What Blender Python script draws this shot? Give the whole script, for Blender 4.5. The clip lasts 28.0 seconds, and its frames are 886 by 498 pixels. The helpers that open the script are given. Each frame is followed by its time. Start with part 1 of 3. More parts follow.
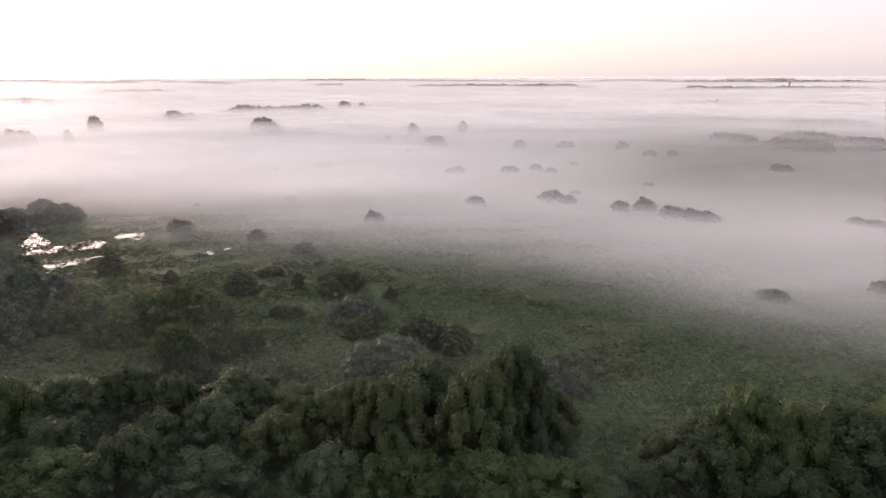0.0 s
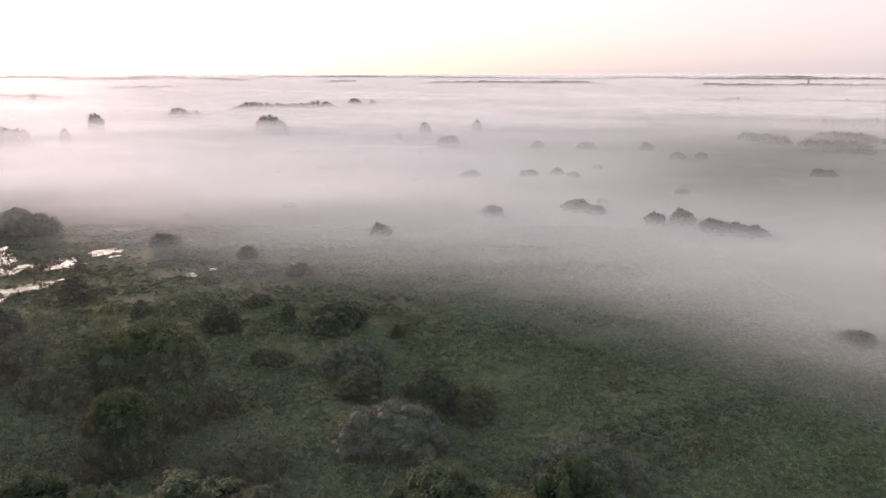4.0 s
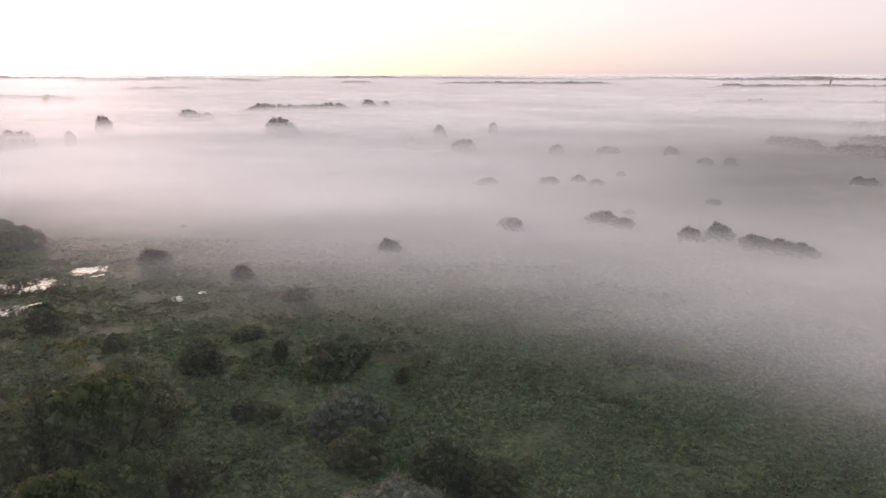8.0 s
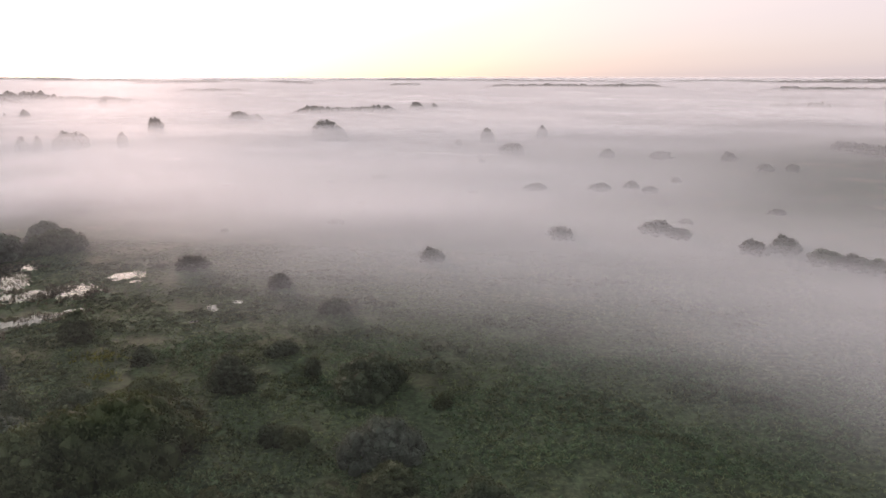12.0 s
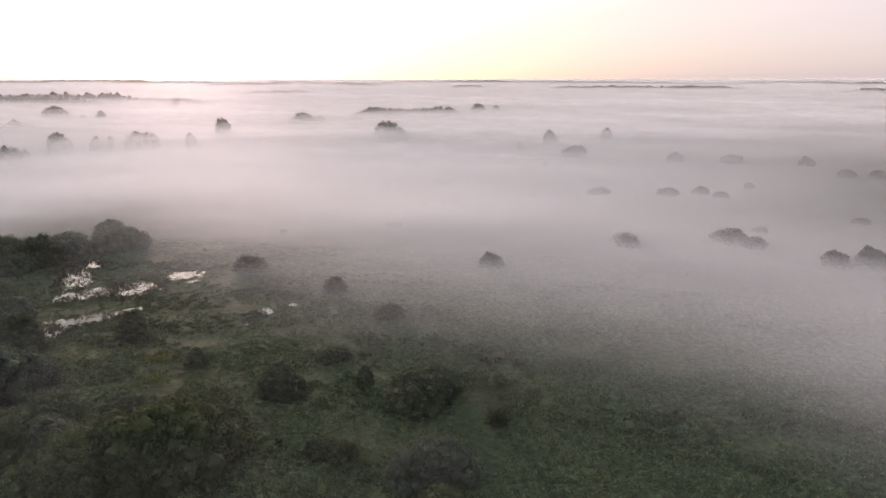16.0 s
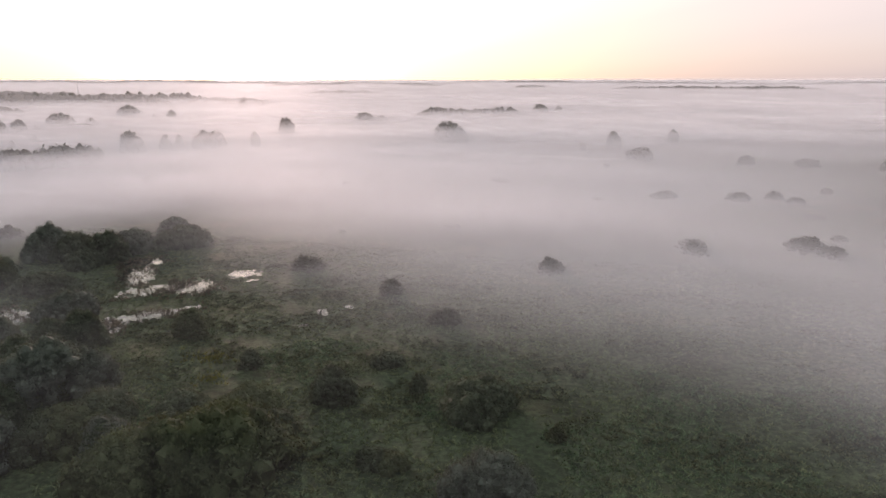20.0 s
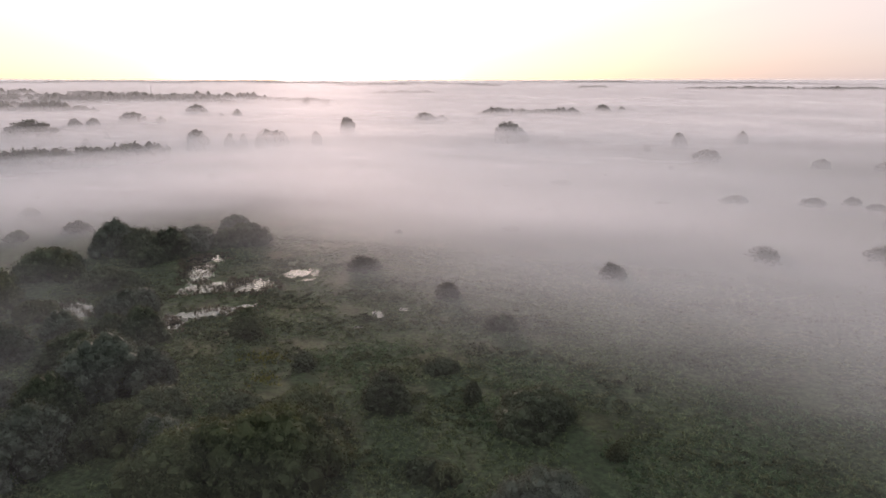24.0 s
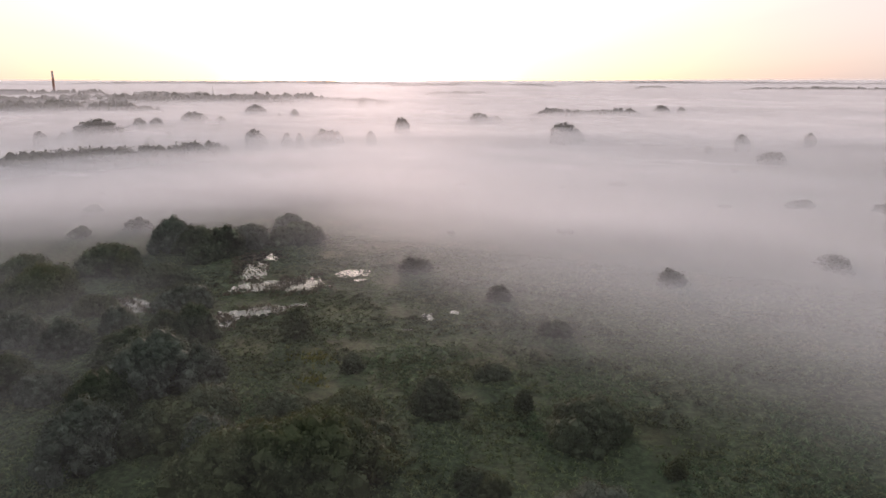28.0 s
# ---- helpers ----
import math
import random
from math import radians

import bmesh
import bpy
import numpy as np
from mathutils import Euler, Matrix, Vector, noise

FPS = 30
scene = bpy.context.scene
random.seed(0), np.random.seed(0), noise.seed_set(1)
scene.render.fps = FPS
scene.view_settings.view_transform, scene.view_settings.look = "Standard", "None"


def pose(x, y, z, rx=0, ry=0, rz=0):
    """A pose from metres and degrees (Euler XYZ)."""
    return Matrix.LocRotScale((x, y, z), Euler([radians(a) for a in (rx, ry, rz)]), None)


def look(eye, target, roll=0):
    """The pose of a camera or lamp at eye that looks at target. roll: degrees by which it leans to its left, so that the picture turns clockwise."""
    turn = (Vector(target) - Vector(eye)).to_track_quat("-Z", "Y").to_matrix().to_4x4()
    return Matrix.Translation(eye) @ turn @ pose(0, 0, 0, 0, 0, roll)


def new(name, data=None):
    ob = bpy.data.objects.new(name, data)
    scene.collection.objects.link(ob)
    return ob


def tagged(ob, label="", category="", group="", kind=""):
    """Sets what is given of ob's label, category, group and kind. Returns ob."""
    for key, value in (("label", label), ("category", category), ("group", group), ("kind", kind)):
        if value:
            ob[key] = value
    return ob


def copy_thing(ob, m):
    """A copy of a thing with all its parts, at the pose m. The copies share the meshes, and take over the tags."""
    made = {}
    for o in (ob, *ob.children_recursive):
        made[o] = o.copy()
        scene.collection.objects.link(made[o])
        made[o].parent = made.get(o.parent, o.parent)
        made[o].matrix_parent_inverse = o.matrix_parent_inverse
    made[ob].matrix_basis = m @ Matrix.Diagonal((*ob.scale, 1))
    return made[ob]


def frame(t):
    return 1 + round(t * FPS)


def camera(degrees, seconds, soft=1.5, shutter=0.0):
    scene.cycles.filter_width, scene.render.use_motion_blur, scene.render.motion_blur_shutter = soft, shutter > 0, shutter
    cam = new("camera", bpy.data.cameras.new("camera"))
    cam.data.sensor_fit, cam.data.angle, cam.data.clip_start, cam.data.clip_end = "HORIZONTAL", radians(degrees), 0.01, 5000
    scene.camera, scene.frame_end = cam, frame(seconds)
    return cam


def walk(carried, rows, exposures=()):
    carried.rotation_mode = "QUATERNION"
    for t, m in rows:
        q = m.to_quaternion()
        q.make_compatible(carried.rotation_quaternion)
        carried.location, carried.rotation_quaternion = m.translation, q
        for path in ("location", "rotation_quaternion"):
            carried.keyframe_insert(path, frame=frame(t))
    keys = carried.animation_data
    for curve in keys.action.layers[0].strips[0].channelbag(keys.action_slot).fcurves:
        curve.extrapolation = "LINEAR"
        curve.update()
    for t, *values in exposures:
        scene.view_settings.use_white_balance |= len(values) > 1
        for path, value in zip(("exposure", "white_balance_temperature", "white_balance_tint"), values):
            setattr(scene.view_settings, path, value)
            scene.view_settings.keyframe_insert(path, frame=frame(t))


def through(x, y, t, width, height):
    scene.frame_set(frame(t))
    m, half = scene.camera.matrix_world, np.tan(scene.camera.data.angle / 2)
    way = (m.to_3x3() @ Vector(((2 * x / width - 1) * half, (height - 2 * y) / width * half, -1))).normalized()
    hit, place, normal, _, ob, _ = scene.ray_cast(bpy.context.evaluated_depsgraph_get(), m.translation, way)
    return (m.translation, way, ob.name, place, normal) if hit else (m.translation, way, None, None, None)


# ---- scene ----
cam = camera(64.18, 28.0, soft=1.5)
# seconds, x, y, z, yaw, pitch, roll
ROWS = [
    (0, 0.00, 0.00, 39.98, -0.00, -13.55, 0.05),
    (0.5, -0.02, 1.99, 40.04, 0.18, -13.61, 0.10),
    (1, -0.08, 4.44, 40.01, 0.34, -13.61, 0.11),
    (1.5, -0.19, 7.12, 40.02, 0.48, -13.62, 0.09),
    (2, -0.29, 9.82, 40.11, 0.58, -13.65, 0.05),
    (2.5, -0.44, 12.84, 40.08, 0.67, -13.68, 0.02),
    (3, -0.53, 15.96, 40.07, 0.77, -13.73, 0.02),
    (3.5, -0.73, 19.07, 40.07, 0.86, -13.77, 0.00),
    (5.5, -1.12, 29.97, 40.28, 1.17, -13.82, -0.06),
    (6, -1.06, 31.87, 40.34, 1.26, -13.81, -0.05),
    (6.5, -0.95, 33.51, 40.41, 1.37, -13.79, -0.05),
    (7, -0.96, 35.03, 40.44, 1.43, -13.78, -0.04),
    (7.5, -1.05, 36.63, 40.47, 1.62, -13.78, -0.02),
    (8, -1.14, 38.07, 40.43, 2.15, -13.75, -0.03),
    (8.5, -1.20, 39.18, 40.42, 2.79, -13.73, -0.01),
    (9, -1.12, 40.22, 40.42, 3.44, -13.71, 0.01),
    (9.5, -1.05, 41.16, 40.43, 3.91, -13.69, 0.01),
    (10, -1.07, 42.16, 40.44, 4.31, -13.66, 0.01),
    (10.5, -1.11, 43.21, 40.33, 4.73, -13.64, 0.00),
    (11, -1.27, 44.19, 40.28, 5.15, -13.61, 0.01),
    (11.5, -1.29, 44.86, 40.34, 5.54, -13.59, -0.02),
    (12, -1.27, 45.39, 40.41, 5.98, -13.57, -0.05),
    (12.5, -1.29, 45.98, 40.39, 6.53, -13.56, -0.05),
    (14.5, -1.61, 48.27, 40.20, 9.03, -13.48, -0.03),
    (15.5, -1.67, 49.33, 40.12, 10.32, -13.45, -0.01),
    (16.5, -1.78, 50.35, 39.98, 11.57, -13.41, 0.07),
    (17, -1.85, 50.76, 39.97, 12.20, -13.42, 0.08),
    (18, -1.92, 51.48, 40.03, 13.41, -13.44, 0.09),
    (19, -2.16, 52.21, 39.98, 14.59, -13.41, 0.07),
    (20, -2.31, 52.98, 39.94, 15.82, -13.40, 0.03),
    (21, -2.56, 53.70, 39.86, 17.03, -13.37, 0.06),
    (21.5, -2.65, 54.03, 39.84, 17.62, -13.37, 0.08),
    (23.5, -3.05, 55.30, 39.81, 20.01, -13.37, 0.03),
    (24.5, -3.25, 55.94, 39.82, 21.20, -13.39, 0.02),
    (25, -3.33, 56.18, 39.78, 21.79, -13.37, 0.05),
    (26, -3.46, 56.74, 39.80, 22.93, -13.39, 0.02),
    (27, -3.64, 57.21, 39.80, 24.02, -13.40, 0.04),
    (28, -3.94, 57.81, 39.54, 24.98, -13.33, 0.07),
]
walk(cam, [(t, pose(x, y, z, 0, 0, yaw) @ pose(0, 0, 0, 90 + pitch, 0, 0) @ pose(0, 0, 0, 0, 0, -roll)) for t, x, y, z, yaw, pitch, roll in ROWS], [(0, 0.38), (5, 0.27), (11, 0.12), (20, 0.0), (28, -0.04)])

# ---- world, sun ----
SUN_AZ, SUN_EL = radians(30.5), radians(6.0)   # to the left of +y, above the horizon


class Nodes:
    """A small helper to chain shader nodes."""

    def __init__(self, tree):
        self.tree = tree
        tree.nodes.clear()

    def add(self, kind, **values):
        node = self.tree.nodes.new(kind)
        for key, value in values.items():
            if key == "op":
                node.operation = value
            elif key == "rot":
                node.rotation_type = value
            elif key == "dims":
                node.noise_dimensions = value
        return node

    def put(self, socket, value):
        if isinstance(value, bpy.types.NodeSocket):
            self.tree.links.new(value, socket)
        elif isinstance(value, tuple) and len(value) == 3 and socket.type == "RGBA":
            socket.default_value = (*value, 1)
        else:
            socket.default_value = value

    def math(self, op, a, b=0.0, c=0.0, clamp=False):
        node = self.add("ShaderNodeMath", op=op)
        node.use_clamp = clamp
        for socket, value in zip(node.inputs, (a, b, c)):
            self.put(socket, value)
        return node.outputs[0]

    def noise(self, vector, scale, detail=3.0, rough=0.5):
        node = self.add("ShaderNodeTexNoise")
        self.put(node.inputs["Vector"], vector)
        node.inputs["Scale"].default_value = scale
        node.inputs["Detail"].default_value = detail
        node.inputs["Roughness"].default_value = rough
        return node.outputs["Fac"]

    def ramp(self, fac, stops, ease=False):
        node = self.add("ShaderNodeValToRGB")
        if ease:
            node.color_ramp.interpolation = "EASE"
        els = node.color_ramp.elements
        while len(els) < len(stops):
            els.new(0.5)
        for el, (at, colour) in zip(els, stops):
            el.position, el.color = at, (*colour, 1)
        self.put(node.inputs[0], fac)
        return node.outputs[0]

    def step(self, value, low, high):
        node = self.add("ShaderNodeMapRange")
        node.interpolation_type = "SMOOTHSTEP"
        self.put(node.inputs["Value"], value)
        node.inputs["From Min"].default_value, node.inputs["From Max"].default_value = low, high
        return node.outputs[0]

    def mix(self, fac, a, b):
        node = self.add("ShaderNodeMix")
        node.data_type = "RGBA"
        self.put(node.inputs[0], fac)
        self.put(node.inputs[6], a)
        self.put(node.inputs[7], b)
        return node.outputs[2]

    def blend(self, fac, a, b):
        node = self.add("ShaderNodeMixShader")
        self.put(node.inputs[0], fac)
        self.tree.links.new(a, node.inputs[1])
        self.tree.links.new(b, node.inputs[2])
        return node.outputs[0]


def make_world():
    world = bpy.data.worlds.new("dawn_sky")
    scene.world = world
    world.use_nodes = True
    n = Nodes(world.node_tree)
    way = n.add("ShaderNodeTexCoord").outputs["Generated"]
    turn = n.add("ShaderNodeVectorRotate", rot="Z_AXIS")
    n.put(turn.inputs["Vector"], way)
    turn.inputs["Angle"].default_value = -SUN_AZ
    xyz = n.add("ShaderNodeSeparateXYZ")
    n.put(xyz.inputs[0], turn.outputs[0])
    side = n.math("ABSOLUTE", n.math("ARCTAN2", xyz.outputs[0], xyz.outputs[1]))
    up = n.math("MAXIMUM", n.math("ARCSINE", xyz.outputs[2]), 0.0)
    low = n.math("MINIMUM", up, 0.25)
    spread = n.math("MULTIPLY_ADD", low, GLOW_RISE, GLOW_BASE)
    q = n.math("DIVIDE", side, spread)
    glow = n.ramp(n.math("DIVIDE", q, 10.0), [
        (0.0, (1.9, 1.7, 1.55)), (0.05, (1.4, 1.3, 1.2)), (0.095, (1.02, 0.94, 0.88)), (0.13, (0.93, 0.77, 0.73)),
        (0.18, (0.84, 0.65, 0.65)), (0.30, (0.72, 0.57, 0.61)), (0.52, (0.63, 0.51, 0.56)), (1.0, (0.53, 0.46, 0.53)),
    ])
    high = n.step(up, 0.10, 0.55)
    colour = n.mix(high, glow, ZENITH)
    # the bright aureole round the veiled sun
    rise = n.math("SUBTRACT", up, SUN_EL)
    off = n.math("SQRT", n.math("ADD", n.math("MULTIPLY", side, side), n.math("MULTIPLY", rise, rise)))
    aureole = n.ramp(off, [(0.0, (14.0, 9.6, 8.0)), (0.06, (7.0, 4.9, 4.1)), (0.12, (1.4, 1.0, 0.85)), (0.24, (0.0, 0.0, 0.0))], True)
    extra = n.add("ShaderNodeVectorMath", op="ADD")
    n.put(extra.inputs[0], colour)
    n.put(extra.inputs[1], aureole)
    colour = extra.outputs[0]
    sky = n.add("ShaderNodeTexSky")
    sky.sky_type, sky.sun_disc, sky.sun_elevation, sky.sun_rotation = "NISHITA", False, SUN_EL, -SUN_AZ
    sky.air_density, sky.dust_density, sky.ozone_density = 0.9, 0.9, 1.7
    first = n.add("ShaderNodeBackground")
    n.put(first.inputs[0], colour)
    first.inputs[1].default_value = SKY
    second = n.add("ShaderNodeBackground")
    n.put(second.inputs[0], sky.outputs[0])
    second.inputs[1].default_value = 0.05
    both = n.add("ShaderNodeAddShader")
    n.put(both.inputs[0], first.outputs[0])
    n.put(both.inputs[1], second.outputs[0])
    out = n.add("ShaderNodeOutputWorld")
    n.put(out.inputs[0], both.outputs[0])


SKY, GLOW_BASE, GLOW_RISE, ZENITH = 1.0, 0.055, 3.0, (0.71, 0.675, 0.70)
make_world()
sun = new("sun", bpy.data.lights.new("sun", "SUN"))
sun.data.energy, sun.data.angle, sun.data.color = 5.0, radians(8), (1.0, 0.70, 0.63)
sun.matrix_world = look((0, 0, 0), (math.sin(SUN_AZ) * math.cos(SUN_EL), -math.cos(SUN_AZ) * math.cos(SUN_EL), -math.sin(SUN_EL)))
scene.cycles.transparent_max_bounces = 48


# ---- materials ----
def material(name):
    m = bpy.data.materials.new(name)
    m.use_nodes = True
    return m, Nodes(m.node_tree)


def finish(n, shader):
    out = n.add("ShaderNodeOutputMaterial")
    n.put(out.inputs[0], shader)


def principled(n, colour, rough=0.8, bump=None, strength=0.4, distance=0.1, metal=0.0, shine=0.05):
    node = n.add("ShaderNodeBsdfPrincipled")
    n.put(node.inputs["Base Color"], colour)
    n.put(node.inputs["Roughness"], rough)
    node.inputs["Metallic"].default_value = metal
    node.inputs["Specular IOR Level"].default_value = shine
    if bump is not None:
        b = n.add("ShaderNodeBump")
        b.inputs["Strength"].default_value, b.inputs["Distance"].default_value = strength, distance
        n.put(b.inputs["Height"], bump)
        n.put(node.inputs["Normal"], b.outputs[0])
    return node.outputs[0]


def foliage(name, dark, light, through=0.2):
    """Leaves: each clump of its own shade, patches of lighter and darker growth, some light let through."""
    m, n = material(name)
    geo = n.add("ShaderNodeNewGeometry")
    place = geo.outputs["Position"]
    one = n.add("ShaderNodeObjectInfo").outputs["Random"]
    fac = n.math("MULTIPLY_ADD", geo.outputs["Random Per Island"], 0.42, n.math("MULTIPLY", n.noise(place, 0.8, 4.0, 0.6), 0.6))
    fac = n.math("ADD", fac, n.math("MULTIPLY_ADD", one, 0.24, -0.15), clamp=True)
    colour = n.mix(fac, dark, light)
    body = principled(n, colour, 0.75)
    leaf = n.add("ShaderNodeBsdfTranslucent")
    n.put(leaf.inputs[0], n.mix(0.35, colour, (0.14, 0.14, 0.05)))
    finish(n, n.blend(through, body, leaf.outputs[0]))
    return m


def bark_material():
    m, n = material("bark")
    place = n.add("ShaderNodeNewGeometry").outputs["Position"]
    grain = n.noise(place, 9.0, 5.0)
    finish(n, principled(n, n.ramp(grain, [(0.3, (0.05, 0.04, 0.03)), (0.7, (0.16, 0.13, 0.10))]), 0.9, grain, 0.6, 0.03))
    return m


def meadow_material():
    """Rough marsh meadow: greens and straw browns in patches, hummocks, dark wet hollows."""
    m, n = material("meadow")
    place = n.add("ShaderNodeNewGeometry").outputs["Position"]
    wide = n.noise(place, 0.018, 4.0, 0.6)
    patch = n.noise(place, 0.09, 5.0, 0.65)
    fine = n.noise(place, 1.1, 6.0, 0.7)
    green = n.mix(n.step(fine, 0.35, 0.7), (0.021, 0.032, 0.017), (0.069, 0.094, 0.049))
    straw = n.mix(n.step(fine, 0.3, 0.7), (0.040, 0.043, 0.022), (0.118, 0.115, 0.062))
    colour = n.mix(n.step(n.math("MULTIPLY_ADD", wide, 0.5, n.math("MULTIPLY", patch, 0.5)), 0.50, 0.68), green, straw)
    wet = n.step(n.noise(place, 0.05, 4.0), 0.58, 0.72)
    colour = n.mix(n.math("MULTIPLY", wet, 0.6), colour, (0.014, 0.018, 0.010))
    finish(n, principled(n, colour, 0.9, n.math("ADD", n.math("MULTIPLY", patch, 3.0), fine), 0.5, 0.4))
    return m


def grass_material(name, dark, light):
    m, n = material(name)
    geo = n.add("ShaderNodeNewGeometry")
    fac = n.math("MULTIPLY_ADD", geo.outputs["Random Per Island"], 0.5, n.math("MULTIPLY", n.noise(geo.outputs["Position"], 0.08, 4.0), 0.6), clamp=True)
    colour = n.mix(n.step(fac, 0.25, 0.85), dark, light)
    leaf = n.add("ShaderNodeBsdfTranslucent")
    n.put(leaf.inputs[0], colour)
    finish(n, n.blend(0.25, principled(n, colour, 0.85), leaf.outputs[0]))
    return m


def water_material():
    m, n = material("pond_water")
    place = n.add("ShaderNodeNewGeometry").outputs["Position"]
    ripple = n.noise(place, 2.5, 3.0)
    body = n.add("ShaderNodeBsdfPrincipled")
    n.put(body.inputs["Base Color"], n.ramp(n.noise(place, 0.5), [(0.35, (0.02, 0.022, 0.018)), (0.65, (0.05, 0.048, 0.036))]))
    body.inputs["Roughness"].default_value = 0.04
    body.inputs["IOR"].default_value = 1.33
    b = n.add("ShaderNodeBump")
    b.inputs["Strength"].default_value, b.inputs["Distance"].default_value = 0.08, 0.02
    n.put(b.inputs["Height"], ripple)
    n.put(body.inputs["Normal"], b.outputs[0])
    finish(n, body.outputs[0])
    return m


def mist_material(name, amount, veil, seed, haze=False):
    """One layer of ground mist: white droplets lit by the sky, thick beyond the drier meadow, torn by slow eddies."""
    m, n = material(name)
    place = n.add("ShaderNodeNewGeometry").outputs["Position"]
    xyz = n.add("ShaderNodeSeparateXYZ")
    n.put(xyz.inputs[0], place)
    x, y = xyz.outputs[0], xyz.outputs[1]
    shift = n.add("ShaderNodeVectorMath", op="ADD")
    n.put(shift.inputs[0], place)
    shift.inputs[1].default_value = (seed * 13.0, seed * 7.0, seed * 31.0)
    stretch = n.add("ShaderNodeVectorMath", op="MULTIPLY")
    n.put(stretch.inputs[0], shift.outputs[0])
    stretch.inputs[1].default_value = (0.6, 1.0, 0.3)
    eddy = n.noise(stretch.outputs[0], 0.022, 6.0, 0.62)
    far = n.math("SQRT", n.math("ADD", n.math("MULTIPLY", x, x), n.math("MULTIPLY", y, y)))
    if haze:
        lee = n.math("DIVIDE", n.math("ADD", x, 60.0), n.math("ADD", far, 60.0))
        west = n.math("MULTIPLY_ADD", n.step(lee, -0.55, -0.15), -1.9, 2.2)
        alpha = n.math("MULTIPLY_ADD", n.step(far, 250.0, 3000.0), amount, n.math("MULTIPLY", n.step(far, 220.0, 700.0), n.math("MULTIPLY", west, 0.05)))
    else:
        slow = n.noise(stretch.outputs[0], 0.0045, 3.0)
        east = n.math("ADD", n.math("MULTIPLY", n.math("ADD", x, 110.0), 0.376), n.math("MULTIPLY", n.math("ADD", y, -170.0), 0.927))
        west = n.math("ADD", n.math("MULTIPLY", n.math("ADD", x, 127.0), -0.756), n.math("MULTIPLY", n.math("ADD", y, -162.0), 0.654))
        edge = n.math("MULTIPLY_ADD", n.step(x, 15.0, 60.0), 16.0, n.math("MAXIMUM", east, west))
        edge = n.math("ADD", edge, n.math("MULTIPLY_ADD", eddy, 70.0, -35.0))
        bank = n.step(edge, MIST_EDGE[0], MIST_EDGE[1])
        lane = n.math("MULTIPLY", n.math("ADD", n.math("MULTIPLY", n.math("ADD", x, 75.0), 0.85), n.math("MULTIPLY", n.math("ADD", y, -105.0), 0.5)), -1.0)
        lane = n.math("ADD", lane, n.math("MULTIPLY_ADD", eddy, 60.0, -30.0))
        bank = n.math("MAXIMUM", bank, n.math("MULTIPLY", n.step(lane, -15.0, 60.0), 0.13))
        torn = n.math("MULTIPLY_ADD", n.step(eddy, 0.25, 0.75), 0.7, 0.5)
        torn = n.math("MULTIPLY", torn, n.math("MULTIPLY_ADD", n.step(slow, 0.35, 0.65), 0.5, 0.6))
        more = n.math("MULTIPLY_ADD", n.step(far, 130.0, 560.0), 0.85, 0.62)
        lee = n.math("DIVIDE", n.math("ADD", x, 60.0), n.math("ADD", far, 60.0))
        more = n.math("MULTIPLY", more, n.math("MULTIPLY_ADD", n.math("MULTIPLY", n.step(lee, -0.1, 0.5), n.math("SUBTRACT", n.step(far, 90.0, 300.0), n.step(far, 380.0, 800.0))), -0.80, 1.0))
        alpha = n.math("MULTIPLY", n.math("MULTIPLY", bank, torn), n.math("MULTIPLY", more, amount))
        alpha = n.math("ADD", alpha, n.math("MULTIPLY", n.math("MULTIPLY_ADD", n.step(eddy, 0.40, 0.66), 0.8, 0.3), veil))
        alpha = n.math("MINIMUM", alpha, 0.85)
    droplets = n.add("ShaderNodeBsdfDiffuse")
    droplets.inputs[0].default_value = MIST_WHITE
    under = n.add("ShaderNodeBsdfTranslucent")
    under.inputs[0].default_value = MIST_WHITE
    sheen = n.add("ShaderNodeBsdfAnisotropic")
    sheen.inputs["Color"].default_value = (0.96, 0.96, 0.97, 1)
    sheen.inputs["Roughness"].default_value = 0.84
    white = n.blend(0.12, droplets.outputs[0], under.outputs[0])
    white = n.blend(MIST_SHEEN, white, sheen.outputs[0])
    clear = n.add("ShaderNodeBsdfTransparent")
    finish(n, n.blend(alpha, clear.outputs[0], white))
    return m


def plain_material(name, dark, light, rough=0.8, scale=0.4, metal=0.0):
    m, n = material(name)
    place = n.add("ShaderNodeNewGeometry").outputs["Position"]
    grain = n.noise(place, scale, 5.0, 0.6)
    finish(n, principled(n, n.mix(n.step(grain, 0.3, 0.7), dark, light), rough, grain, 0.2, 0.05, metal))
    return m


MIST_EDGE, MIST_SHEEN, MIST_WHITE = (-2.0, 112.0), 0.68, (0.67, 0.655, 0.65, 1)
LEAF_DARK = foliage("leaves_dark_green", (0.017, 0.026, 0.015), (0.099, 0.125, 0.078))
LEAF_OLIVE = foliage("leaves_olive", (0.023, 0.030, 0.014), (0.105, 0.130, 0.071))
LEAF_PALE = foliage("leaves_grey_willow", (0.030, 0.041, 0.031), (0.139, 0.165, 0.132))
LEAF_BRIGHT = foliage("leaves_fresh_green", (0.017, 0.030, 0.014), (0.109, 0.142, 0.066))
LEAF_BROWN = foliage("leaves_brownish", (0.023, 0.027, 0.019), (0.110, 0.118, 0.087))
LEAF_FAR = foliage("leaves_far_woods", (0.018, 0.022, 0.012), (0.050, 0.055, 0.030), 0.1)
BARK = bark_material()
MEADOW = meadow_material()
GRASS = grass_material("grass_blades", (0.041, 0.060, 0.030), (0.145, 0.177, 0.090))
HERBS = grass_material("meadow_herbs", (0.037, 0.064, 0.033), (0.113, 0.168, 0.086))
HUMMOCK = grass_material("hummock_grass", (0.030, 0.043, 0.022), (0.108, 0.128, 0.066))
